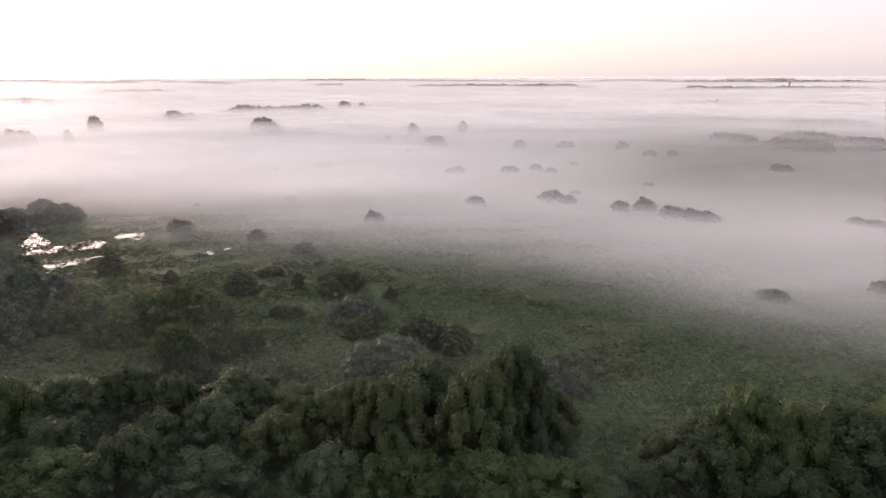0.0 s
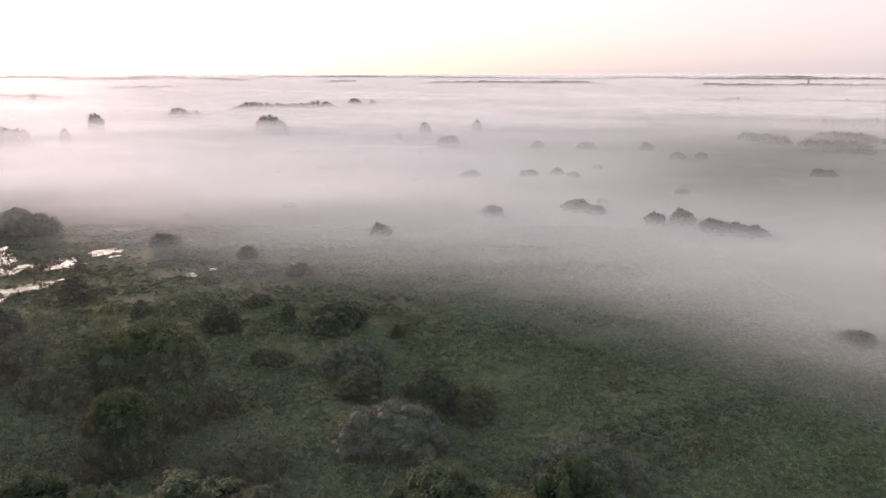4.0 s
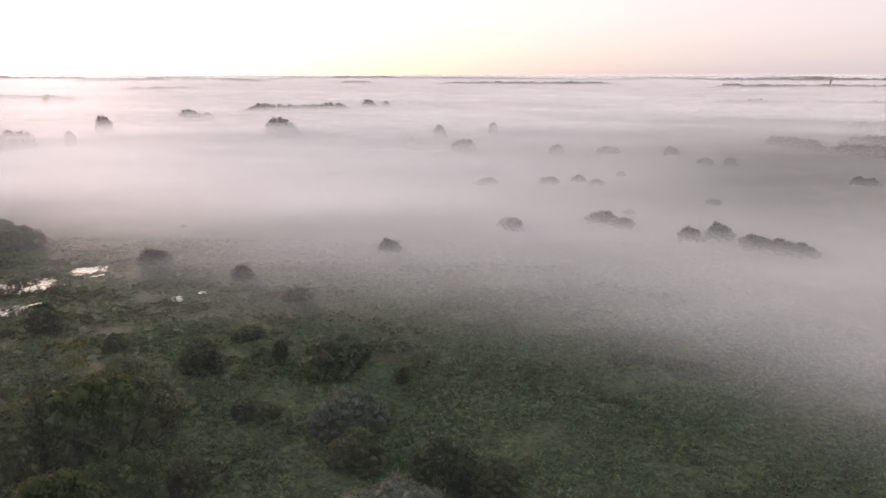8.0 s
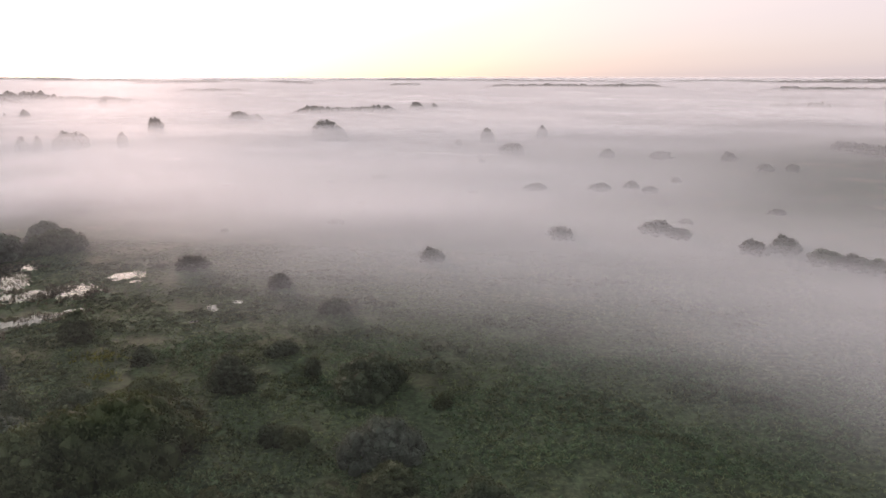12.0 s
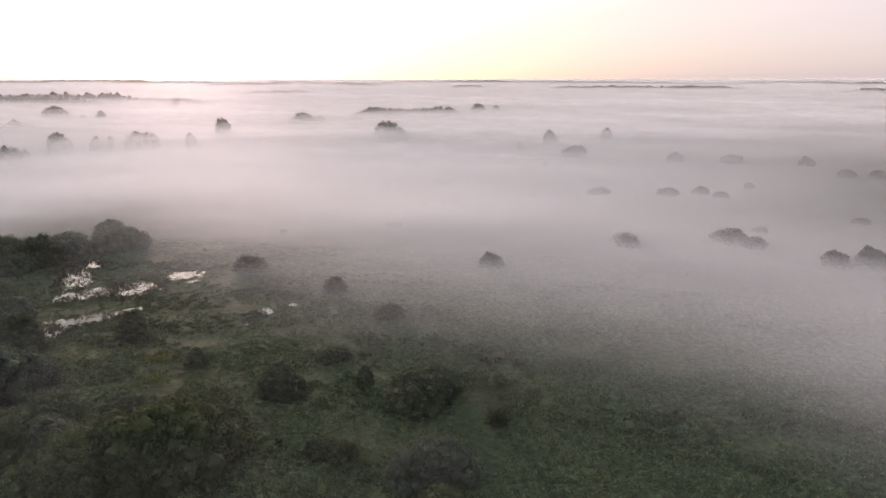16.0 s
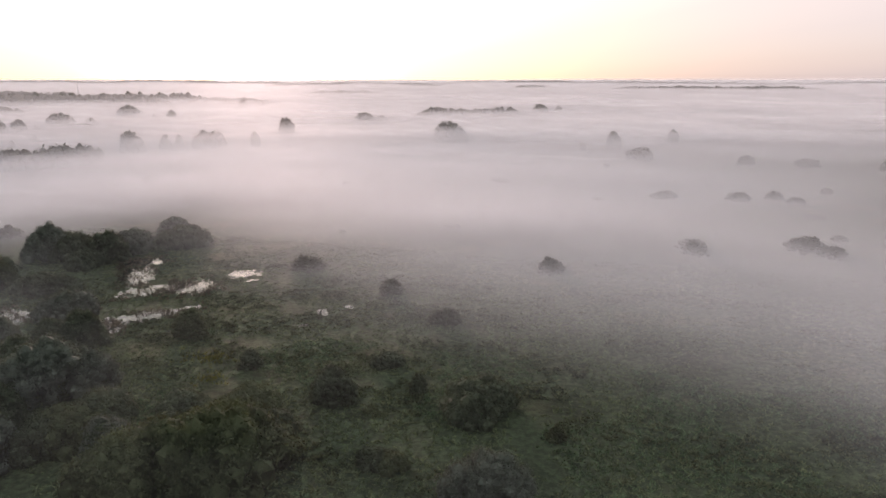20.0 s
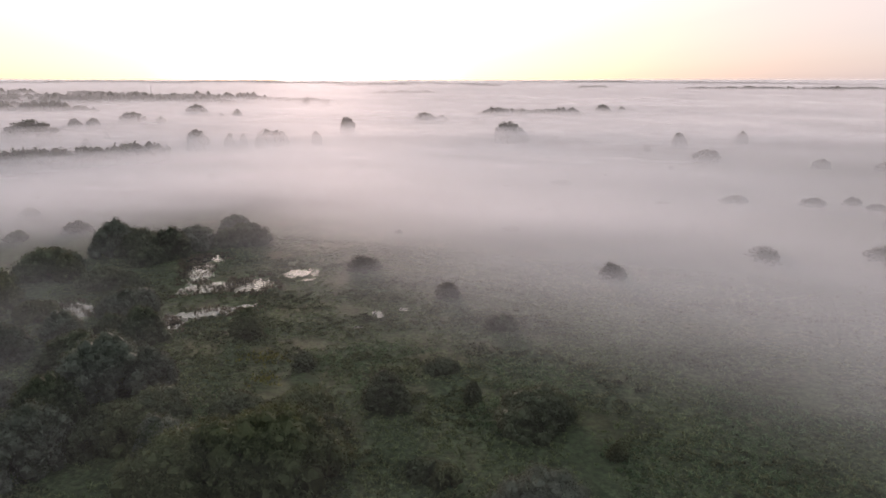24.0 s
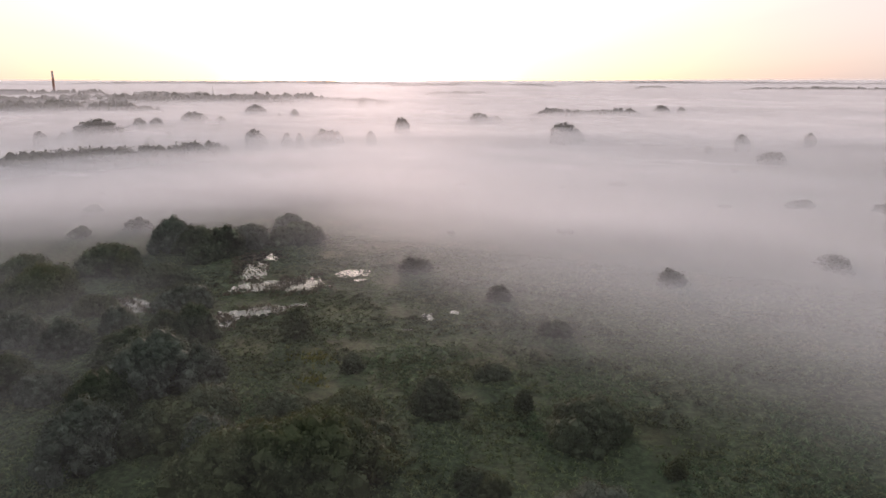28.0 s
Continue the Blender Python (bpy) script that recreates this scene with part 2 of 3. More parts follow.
BLOOM = grass_material("yellow_bloom", (0.06, 0.075, 0.02), (0.17, 0.165, 0.04))
REED = grass_material("dry_reeds", (0.050, 0.045, 0.030), (0.130, 0.115, 0.080))
WATER = water_material()
CONCRETE = plain_material("grey_concrete", (0.26, 0.25, 0.24), (0.40, 0.39, 0.37))
BRICKWORK = plain_material("chimney_brick", (0.16, 0.09, 0.07), (0.28, 0.15, 0.11))
WHITE_PAINT = plain_material("weathered_white_paint", (0.55, 0.55, 0.54), (0.78, 0.78, 0.76))
STEEL = plain_material("grey_steel", (0.20, 0.20, 0.21), (0.32, 0.32, 0.33), 0.5, 0.4, 0.6)
ROOFING = plain_material("dark_roofing", (0.06, 0.06, 0.06), (0.12, 0.11, 0.11))
DARK_GLASS = plain_material("dark_window_glass", (0.02, 0.02, 0.025), (0.05, 0.05, 0.06), 0.1)


# ---- ground ----
def ground_z(x, y):
    """Height of the marsh meadow: flat with low hummocks, the far land swelling up to the skyline."""
    d = math.hypot(x, y)
    near = 0.10 * noise.noise((x * 0.05, y * 0.05, 0)) + 0.05 * noise.noise((x * 0.3, y * 0.3, 5))
    return near + 38.0 * max(0.0, min(1.0, (d - 3900.0) / 900.0)) ** 1.5


def mesh_object(name, verts, faces, mat, parent=None, label="", smooth=False):
    me = bpy.data.meshes.new(name)
    me.from_pydata([tuple(v) for v in verts], [], [tuple(f) for f in faces])
    me.materials.append(mat)
    if smooth:
        me.polygons.foreach_set("use_smooth", [True] * len(me.polygons))
    me.update()
    ob = new(name, me)
    ob.parent = parent
    if label:
        ob["label"] = label
    return ob


def part(name, bm, mat, parent, label="", smooth=False):
    me = bpy.data.meshes.new(name)
    bm.to_mesh(me)
    bm.free()
    me.materials.append(mat)
    if smooth:
        me.polygons.foreach_set("use_smooth", [True] * len(me.polygons))
    ob = new(name, me)
    ob.parent = parent
    if label:
        ob["label"] = label
    return ob


def spaced(low, high, step, outer):
    """Even steps from low to high, then growing steps out to outer on both sides."""
    inner = list(np.arange(low, high + step, step))
    side, s = [], step
    at = inner[-1]
    while at < outer:
        s *= 1.16
        at = min(outer, at + s)
        side.append(at)
    left, s, at = [], step, inner[0]
    while at > -outer:
        s *= 1.16
        at = max(-outer, at - s)
        left.append(at)
    return left[::-1] + inner + side


def sheet(name, xs, ys, height, mat, where=None):
    verts = [(x, y, height(x, y)) for y in ys for x in xs]
    w = len(xs)
    faces = [(j * w + i, j * w + i + 1, (j + 1) * w + i + 1, (j + 1) * w + i) for j in range(len(ys) - 1) for i in range(w - 1)
             if where is None or where((xs[i] + xs[i + 1]) / 2, (ys[j] + ys[j + 1]) / 2)]
    return mesh_object(name, verts, faces, mat, smooth=True)


ground = sheet("ground", spaced(-170, 110, 1.8, 6500), spaced(30, 260, 1.8, 6500), ground_z, MEADOW)
tagged(ground, "flat marsh meadow of dark green and straw-brown grass", "ground", kind="structure")


# ---- mist ----
def mist_top(x, y):
    """The mist lies low over the near meadow and deepens over the far valley."""
    d = math.hypot(x, y)
    s = max(0.0, min(1.0, (d - 260.0) / 240.0))
    rise = 4.4 + 6.2 * s * s * (3 - 2 * s) - 1.6 * max(0.0, min(1.0, (x + 20.0) / 60.0)) * (1 - s)
    swell = 1.0 + 0.28 * noise.noise((x * 0.008, y * 0.008, 3.3)) + 0.10 * noise.noise((x * 0.02, y * 0.02, 8.1))
    return rise * swell


MIST_XS, MIST_YS = spaced(-240, 160, 12, 5300), spaced(60, 400, 12, 5300)
def mist_layer(share, k):
    """The height of one mist layer; the upper ones stay low over the near bushes."""
    def height(x, y):
        top = mist_top(x, y) if share <= 1 else 4.6 + 0.5 * (mist_top(x, y) - 4.6)
        return ground_z(x, y) + share * top * (1 + 0.12 * noise.noise((x * 0.015, y * 0.015, 11.0 * k)))
    return height


MIST_LAYERS = ((0.08, 0.28), (0.18, 0.26), (0.29, 0.25), (0.40, 0.24), (0.52, 0.22), (0.64, 0.21), (0.77, 0.19), (0.90, 0.17), (1.05, 0.15), (1.22, 0.13), (1.42, 0.11), (1.66, 0.09), (1.95, 0.07))


VEILS = {8: 0.009, 10: 0.006}   # two layers drift on, thin and torn, over the drier meadow


def misty(x, y):
    """Whether any mist can lie here: the drier meadow with the ponds stays clear."""
    east = (x + 110.0) * 0.376 + (y - 170.0) * 0.927 + 16.0 * max(0.0, min(1.0, (x - 15.0) / 45.0))
    west = (x + 127.0) * -0.756 + (y - 162.0) * 0.654
    lane = -((x + 75.0) * 0.85 + (y - 105.0) * 0.5)
    return max(east, west) > -32.0 or lane > -45.0


for i, (share, amount) in enumerate(MIST_LAYERS):
    layer = sheet("mist", MIST_XS, MIST_YS, mist_layer(share, i), mist_material("mist_layer_%d" % i, amount, VEILS.get(i, 0.0), i + 1), None if i in VEILS else misty)
    tagged(layer, "layer of thin white morning ground mist", "mist", "mist over the meadow", "stuff")
for i, (z, amount) in enumerate(((13.0, 0.15), (19.0, 0.12), (26.0, 0.09))):
    layer = sheet("haze", MIST_XS[::3], MIST_YS[::3], lambda x, y, z=z: z + ground_z(x, y) * 0.8, mist_material("haze_layer_%d" % i, amount, 0.0, i + 20, True), lambda x, y: math.hypot(x, y) > 200)
    tagged(layer, "faint layer of morning haze above the valley", "haze", "haze over the valley", "stuff")

# x, y, width, height of each plant
WILLOWS_WEST = [
    (-98.2, 124.9, 7.2, 4.6), (-96.3, 133.3, 6.4, 4.5), (-88.7, 135.6, 5.3, 4.0), (-84.3, 137.5, 5.6, 4.1),
    (-84.8, 124.7, 7.0, 4.0), (-75.7, 120.9, 9.4, 5.6), (-78.9, 118.1, 4.9, 3.2), (-71.6, 125.2, 6.1, 3.8),
    (-72.7, 110.4, 7.0, 5.0), (-68.3, 103.7, 7.8, 4.8), (-64.5, 109.9, 6.9, 3.4), (-62.8, 115.6, 7.4, 2.4),
    (-55.8, 109.0, 4.5, 4.3), (-54.5, 121.2, 6.7, 2.3), (-46.1, 122.2, 7.5, 3.7), (-41.5, 119.8, 3.9, 2.4),
    (-43.0, 110.6, 12.4, 5.0), (-51.8, 106.1, 9.0, 2.1), (-70.4, 145.1, 4.8, 4.1), (-54.7, 136.5, 2.3, 2.3),
    (-38.9, 130.4, 5.3, 3.1), (-92.6, 112.3, 6.9, 3.8), (-86.2, 112.5, 5.8, 1.5), (-108.8, 124.3, 8.1, 4.3),
]
WILLOWS_POND = [
    (-20.2, 131.8, 9.8, 4.3), (-28.9, 134.7, 1.8, 2.7), (-27.8, 116.7, 4.4, 1.7), (-9.8, 126.9, 1.6, 2.1),
    (-33.0, 162.9, 5.0, 2.4), (-36.1, 142.8, 4.7, 1.0), (-139.2, 146.8, 11.0, 4.0), (-123.4, 139.2, 13.8, 3.2),
    (-131.5, 161.3, 14.3, 6.0), (-124.8, 160.0, 6.4, 4.7), (-115.8, 159.6, 8.5, 2.9), (-110.2, 159.0, 7.1, 2.8),
    (-96.7, 146.7, 9.4, 3.9), (-109.4, 139.5, 7.1, 3.3), (-133.1, 180.3, 9.3, 7.1), (-127.8, 183.2, 12.6, 6.1),
    (-118.8, 182.4, 9.5, 6.0), (-119.4, 176.5, 8.7, 4.0), (-119.8, 192.7, 11.3, 5.2), (-121.9, 211.5, 7.0, 4.3),
    (-111.2, 200.2, 12.7, 3.5),
]
BUSHES_FRONT = [
    (-13.0, 106.7, 4.7, 2.7), (-15.3, 114.5, 7.5, 3.7), (-7.7, 94.0, 10.1, 3.3), (-3.5, 102.7, 6.3, 3.8),
    (1.7, 100.8, 4.8, 2.7), (12.1, 86.9, 8.8, 3.2), (17.7, 86.7, 3.6, 1.7), (-34.6, 98.6, 7.6, 4.1),
    (-29.0, 100.8, 3.7, 2.8), (-35.7, 89.3, 8.4, 6.3), (-22.5, 88.7, 7.3, 2.8), (-25.9, 116.4, 3.3, 1.5),
    (-55.6, 109.6, 5.0, 3.8), (-50.1, 104.3, 7.6, 2.6), (-62.8, 111.9, 8.9, 3.0),
]
BUSHES_MIST = [
    (-166.7, 182.1, 5.9, 2.8), (-161.6, 196.1, 7.1, 3.0), (-194.9, 209.2, 5.9, 2.4), (-71.7, 189.2, 7.0, 3.3),
    (-47.9, 176.6, 4.7, 4.0), (-19.9, 200.2, 5.2, 3.9), (10.7, 225.1, 6.8, 4.0), (-194.0, 293.2, 5.3, 4.6),
    (-201.6, 282.3, 3.8, 2.4), (-221.0, 233.2, 4.5, 2.5), (-114.1, 310.5, 6.6, 1.9), (-16.3, 298.7, 5.0, 1.7),
    (-52.5, 239.5, 4.6, 1.5), (-51.2, 272.4, 4.2, 1.6), (-75.2, 317.7, 4.3, 1.7), (-79.8, 225.7, 2.4, 1.4),
]
BUSHES_EAST = [
    (30.1, 310.3, 8.7, 4.5), (41.7, 315.7, 4.1, 3.8), (47.3, 309.2, 7.0, 3.3), (62.2, 333.9, 4.3, 3.4),
    (5.7, 308.2, 9.8, 3.3), (78.4, 268.1, 6.3, 2.4), (36.6, 236.4, 8.4, 4.2), (41.4, 230.2, 6.7, 3.5),
    (47.2, 250.0, 4.5, 2.3), (54.6, 214.8, 5.7, 4.7), (62.9, 217.0, 6.5, 5.1), (68.3, 206.6, 7.7, 4.1),
    (72.5, 203.2, 7.6, 3.7), (75.5, 200.4, 6.9, 3.5), (10.2, 232.0, 6.0, 2.9),
]
BUSHES_EAST_FAR = [
    (147.5, 311.6, 6.0, 4.4), (151.4, 310.9, 4.4, 3.7), (119.2, 191.8, 5.4, 2.5), (116.6, 196.0, 4.4, 2.6),
    (61.3, 125.8, 5.6, 2.4), (84.5, 129.9, 5.0, 3.6), (45.4, 423.4, 7.5, 6.0), (72.7, 424.1, 13.6, 5.8),
    (109.8, 376.7, 9.4, 4.6), (121.2, 375.0, 6.9, 4.4), (104.6, 414.4, 6.1, 5.8),
]
TREES_FAR = [
    (-125.8, 503.7, 14.6, 14.8), (-116.0, 499.6, 8.0, 10.4), (-232.4, 442.3, 12.7, 13.0), (-258.0, 531.0, 9.4, 12.4),
    (-101.9, 894.0, 21.3, 16.0), (-118.3, 868.4, 18.2, 12.9), (15.1, 532.8, 4.6, 10.2), (-230.5, 658.7, 20.3, 13.5),
    (-240.5, 643.2, 19.9, 11.6), (-262.8, 409.5, 10.4, 12.8), (-253.2, 413.2, 12.4, 10.9), (-267.3, 403.3, 6.2, 10.5),
    (-278.6, 388.4, 13.6, 11.6), (-396.9, 378.0, 29.7, 14.9), (-411.4, 365.1, 16.1, 11.9), (-420.9, 424.3, 7.1, 14.2),
    (-424.7, 437.7, 9.0, 15.1),
]
TREES_FAR_WEST = [
    (-429.1, 526.2, 22.9, 15.1), (-453.5, 522.4, 18.4, 13.6), (-501.5, 661.8, 24.7, 14.8),
    (-452.7, 636.6, 13.9, 13.0), (-437.5, 641.1, 8.7, 12.0), (-360.7, 403.2, 10.2, 11.6), (-335.6, 363.5, 11.4, 10.8),
    (-395.4, 337.3, 5.4, 11.3), (-422.5, 451.6, 4.1, 13.7), (-434.1, 478.6, 3.8, 13.1), (-20.6, 500.0, 9.1, 9.0),
    (-36.5, 473.6, 8.0, 7.4), (-4.7, 434.0, 11.3, 6.0), (-18.8, 393.5, 7.0, 3.4), (-44.2, 361.6, 5.4, 1.7),
    (-56.7, 331.5, 15.4, 2.8), (-560.1, 968.2, 11.9, 12.4), (-555.1, 1012.5, 34.8, 14.6),
]
WOODS = [
    (-231, 744, -125, 807, 13.7),
    (-296, 236, -262, 338, 12.6),
    (-163, 3039, 630, 3039, 21.0),
    (743, 2374, 1452, 2374, 18.0),
    (1282, 4104, 2241, 3670, 24.0),
    (333, 1074, 574, 934, 10.6),
    (446, 1023, 550, 895, 11.2),
    (-876, 647, -767, 742, 15.9),
    (-863, 799, -801, 952, 16.2),
    (-1256, 985, -979, 1218, 15.8),
    (-1070, 762, -1029, 846, 15.2),
    (-723, 864, -709, 871, 9.5),
    (-819, 1188, -581, 1090, 13.0),
    (-898, 1868, -733, 1944, 15.0),
    (181, 475, 196, 440, 6.4),
    (196, 427, 218, 395, 6.4),
    (226, 475, 245, 436, 7.4),
    (242, 427, 256, 395, 7.4),
    (-1993, 3533, -1651, 3970, 22.0),
    (-1434, 4054, -1091, 3846, 22.0),
    (-603, 3359, -504, 3699, 20.0),
    (279, 579, 348, 564, 8.6),
    (-271, 436, -250, 427, 10.8),
    (-1663, 1157, -1545, 1374, 17.2),
]


# ---- trees and bushes ----
ICO = {}


def ball(level):
    """Vertices and faces of a unit icosphere."""
    if level not in ICO:
        bm = bmesh.new()
        bmesh.ops.create_icosphere(bm, subdivisions=level, radius=1.0)
        ICO[level] = (np.array([v.co[:] for v in bm.verts]), [[v.index for v in f.verts] for f in bm.faces])
        bm.free()
    return ICO[level]


def crown_mesh(name, seed, lobes, leaves, leaf, mat, level=1, spread=0.5):
    """A crown: lumpy inner masses of twigs and, over them, many small leaf clumps turned outwards.
    lobes: rows of x, y, z, radius, height radius."""
    rng = np.random.default_rng(seed)
    verts, faces = [], []
    bv, bf = ball(level)
    count = 0
    for x, y, z, r, h in lobes:
        lump = 1 + rng.uniform(-0.16, 0.16, (len(bv), 1))
        v = bv * lump * np.array([r, r, h]) * 0.74 + np.array([x, y, z])
        v[:, 2] = np.maximum(v[:, 2], 0.05)
        verts.append(v)
        faces += [[i + count for i in f] for f in bf]
        count += len(v)
    area = np.array([r * (r + h) for _, _, _, r, h in lobes])
    which = rng.choice(len(lobes), leaves, p=area / area.sum())
    L = np.array(lobes)[which]
    d = rng.normal(size=(leaves, 3))
    d[:, 2] = np.abs(d[:, 2]) * np.where(rng.random(leaves) < 0.82, 1, -0.7)
    d /= np.linalg.norm(d, axis=1, keepdims=True)
    out = rng.uniform(0.72, 1.06, (leaves, 1)) + (rng.random((leaves, 1)) < 0.06) * rng.uniform(0.0, 0.16, (leaves, 1))
    at = L[:, :3] + d * L[:, [3, 3, 4]] * out
    keep = at[:, 2] > 0.1
    at, d = at[keep], d[keep]
    n = len(at)
    normal = d + rng.normal(size=(n, 3)) * spread
    normal /= np.linalg.norm(normal, axis=1, keepdims=True)
    a = np.cross(normal, rng.normal(size=(n, 3)))
    a /= np.linalg.norm(a, axis=1, keepdims=True)
    b = np.cross(normal, a)
    size = leaf * rng.uniform(0.55, 1.35, (n, 1))
    quad = np.stack([at - a * size, at - b * size * 0.6, at + a * size + normal * size * 0.3, at + b * size * 0.6], 1).reshape(-1, 3)
    verts = np.concatenate(verts + [quad])
    faces += (np.arange(n * 4).reshape(n, 4) + count).tolist()
    me = bpy.data.meshes.new(name)
    me.from_pydata(verts.tolist(), [], faces)
    me.materials.append(mat)
    return me


def dome_lobes(seed, width, height, count, small=0.42, round_off=1.9):
    """Lobes of a round willow bush that reaches the ground."""
    rng = np.random.default_rng(seed)
    rows = [(0, 0, height * 0.34, width * 0.36, height * 0.50)]
    p, q = rng.uniform(0, 6.28, 2)
    for i in range(count):
        a = 2.399 * i + rng.uniform(-0.3, 0.3)
        up = (i + 0.5) / count
        ring = math.sqrt(max(0.0, 1 - up ** round_off)) * width * 0.40 * rng.uniform(0.85, 1.08) * (1 + 0.16 * math.sin(2 * a + p) + 0.10 * math.sin(3 * a + q))
        r = width * small * rng.uniform(0.17, 0.32)
        z = up * height * 0.80 * (1 + 0.07 * math.sin(a + q) + 0.07 * math.sin(3 * a + p))
        rows.append((ring * math.cos(a), ring * math.sin(a), max(z, r * 0.45), r, min(r * rng.uniform(0.75, 1.05), height * 0.35)))
    return rows


def tree_lobes(seed, width, height, count):
    """Lobes of a leafy birch or alder: a tall rounded crown over a short bare trunk."""
    rng = np.random.default_rng(seed)
    rows = [(0, 0, height * 0.52, width * 0.20, height * 0.36), (0, 0, height * 0.36, width * 0.26, height * 0.22)]
    for i in range(count):
        a = 2.399 * i + rng.uniform(-0.6, 0.6)
        up = (i + 0.5) / count
        ring = width * 0.42 * math.sqrt(max(0.0, 1 - (max(0.0, up - 0.12) / 0.88) ** 2.0)) * rng.uniform(0.62, 1.15)
        r = width * rng.uniform(0.055, 0.105)
        rows.append((ring * math.cos(a), ring * math.sin(a), height * (0.20 + 0.74 * up) + rng.uniform(-0.4, 0.4), r, r * rng.uniform(1.5, 2.6)))
    return rows


def limb(name, foot, tip, r0, r1, parent, sides=7, bend=0.15, steps=5):
    """A tapered, slightly bent stem or branch."""
    foot, tip = Vector(foot), Vector(tip)
    way = tip - foot
    side = way.orthogonal().normalized()
    verts, faces = [], []
    for i in range(steps + 1):
        s = i / steps
        c = foot + way * s + side * (math.sin(s * math.pi) * bend * way.length * 0.3)
        r = r0 + (r1 - r0) * s
        u = way.orthogonal().normalized()
        v = way.normalized().cross(u)
        for k in range(sides):
            a = 2 * math.pi * k / sides
            verts.append(c + (u * math.cos(a) + v * math.sin(a)) * r)
    for i in range(steps):
        for k in range(sides):
            k2 = (k + 1) % sides
            faces.append((i * sides + k, i * sides + k2, (i + 1) * sides + k2, (i + 1) * sides + k))
    faces.append(tuple(range(sides))[::-1])
    faces.append(tuple(steps * sides + k for k in range(sides)))
    return mesh_object(name, verts, faces, BARK, parent, smooth=True)


def extent(me):
    """The width and height that a crown fills."""
    co = np.array([v.co[:] for v in me.vertices])
    side = np.percentile(np.abs(co[:, :2]), 99.7, axis=0).mean() * 2
    return side, np.percentile(co[:, 2], 99.5)


class Kind:
    """A plant built once with its parts, then copied: size is that of the built one."""

    def __init__(self, thing, width, height):
        self.thing, self.width, self.height, self.used = thing, width, height, False

    def place(self, x, y, width, height, turn, mat, label, category, group):
        m = pose(x, y, ground_z(x, y) - 0.05, 0, 0, turn) @ Matrix.Diagonal((width / self.width, width / self.width, height / self.height, 1))
        if self.used:
            ob = copy_thing(self.thing, m)
        else:
            ob, self.used = self.thing, True
            ob.matrix_basis = m
        for child in ob.children:
            if child.name.startswith("crown"):
                child.material_slots[0].link = "OBJECT"
                child.material_slots[0].material = mat
        return tagged(ob, label, category, group)


def bush_kind(name, seed, width, height, lobes, leaves, leaf, level=1, stems=3, round_off=1.9):
    thing = new(name)
    me = crown_mesh("crown", seed, dome_lobes(seed, width, height, lobes, 0.42, round_off), leaves, leaf, LEAF_DARK, level)
    crown = new("crown", me)
    crown.parent = thing
    rng = random.Random(seed)
    for i in range(stems):
        a = 2 * math.pi * i / stems + rng.random()
        limb("stem", (0.15 * math.cos(a), 0.15 * math.sin(a), 0), (width * 0.2 * math.cos(a), width * 0.2 * math.sin(a), height * 0.62), 0.09, 0.03, thing)
    return Kind(thing, *extent(crown.data))


def tree_kind(name, seed, width, height, lobes, leaves, leaf, limbs=4, level=1):
    thing = new(name)
    crown = new("crown", crown_mesh("crown", seed, tree_lobes(seed, width, height, lobes), leaves, leaf, LEAF_DARK, level))
    crown.parent = thing
    limb("trunk", (0, 0, 0), (0.1, 0.05, height * 0.8), 0.20, 0.05, thing, 9)
    rng = random.Random(seed)
    for i in range(limbs):
        a = 2 * math.pi * i / limbs + rng.random()
        z = height * rng.uniform(0.18, 0.45)
        limb("branch", (0, 0, z), (width * 0.3 * math.cos(a), width * 0.3 * math.sin(a), z + height * 0.28), 0.09, 0.03, thing)
    return Kind(thing, *extent(crown.data))


ROUND = [bush_kind("willow_bush", 10 + i, 6.5, 4.2, 95, 9500, 0.100) for i in range(3)]
TALL = [bush_kind("willow_bush", 20 + i, 4.6, 4.4, 75, 7500, 0.092) for i in range(2)]
FLAT = [bush_kind("low_shrub", 30 + i, 7.5, 2.8, 105, 9000, 0.100) for i in range(2)]
TREE = [tree_kind("birch_tree", 40 + i, 6.6, 10.0, 90, 18000, 0.085) for i in range(4)]
FAR_BUSH = [bush_kind("bush", 50 + i, 6.5, 4.2, 34, 2600, 0.20, 1, 2) for i in range(3)]
FAR_TREE = [tree_kind("leafy_tree", 60 + i, 10.0, 13.0, 40, 1500, 0.50, 1) for i in range(3)]
WIDE = [bush_kind("tree_clump", 70 + i, 20.0, 13.0, 50, 2200, 0.6, 1, 3, 4.0) for i in range(2)]

pick = random.Random(5)


def plant_bush(row, mats, group, label, far=False, grow=(1.2, 1.1)):
    x, y, w, h = row
    w, h = (w, h) if far else (w * grow[0], h * grow[1])
    h = max(h, 0.36 * w)
    ratio = h / w
    kinds = FAR_BUSH if far else (TALL if ratio > 0.78 else FLAT if ratio < 0.5 else ROUND)
    name, mat = pick.choice(mats)
    size = "small" if w < 4 else "large" if w > 8 else "rounded"
    pick.choice(kinds).place(x, y, w, h, pick.uniform(0, 360), mat, "%s %s %s" % (size, name, label), "bush", group)


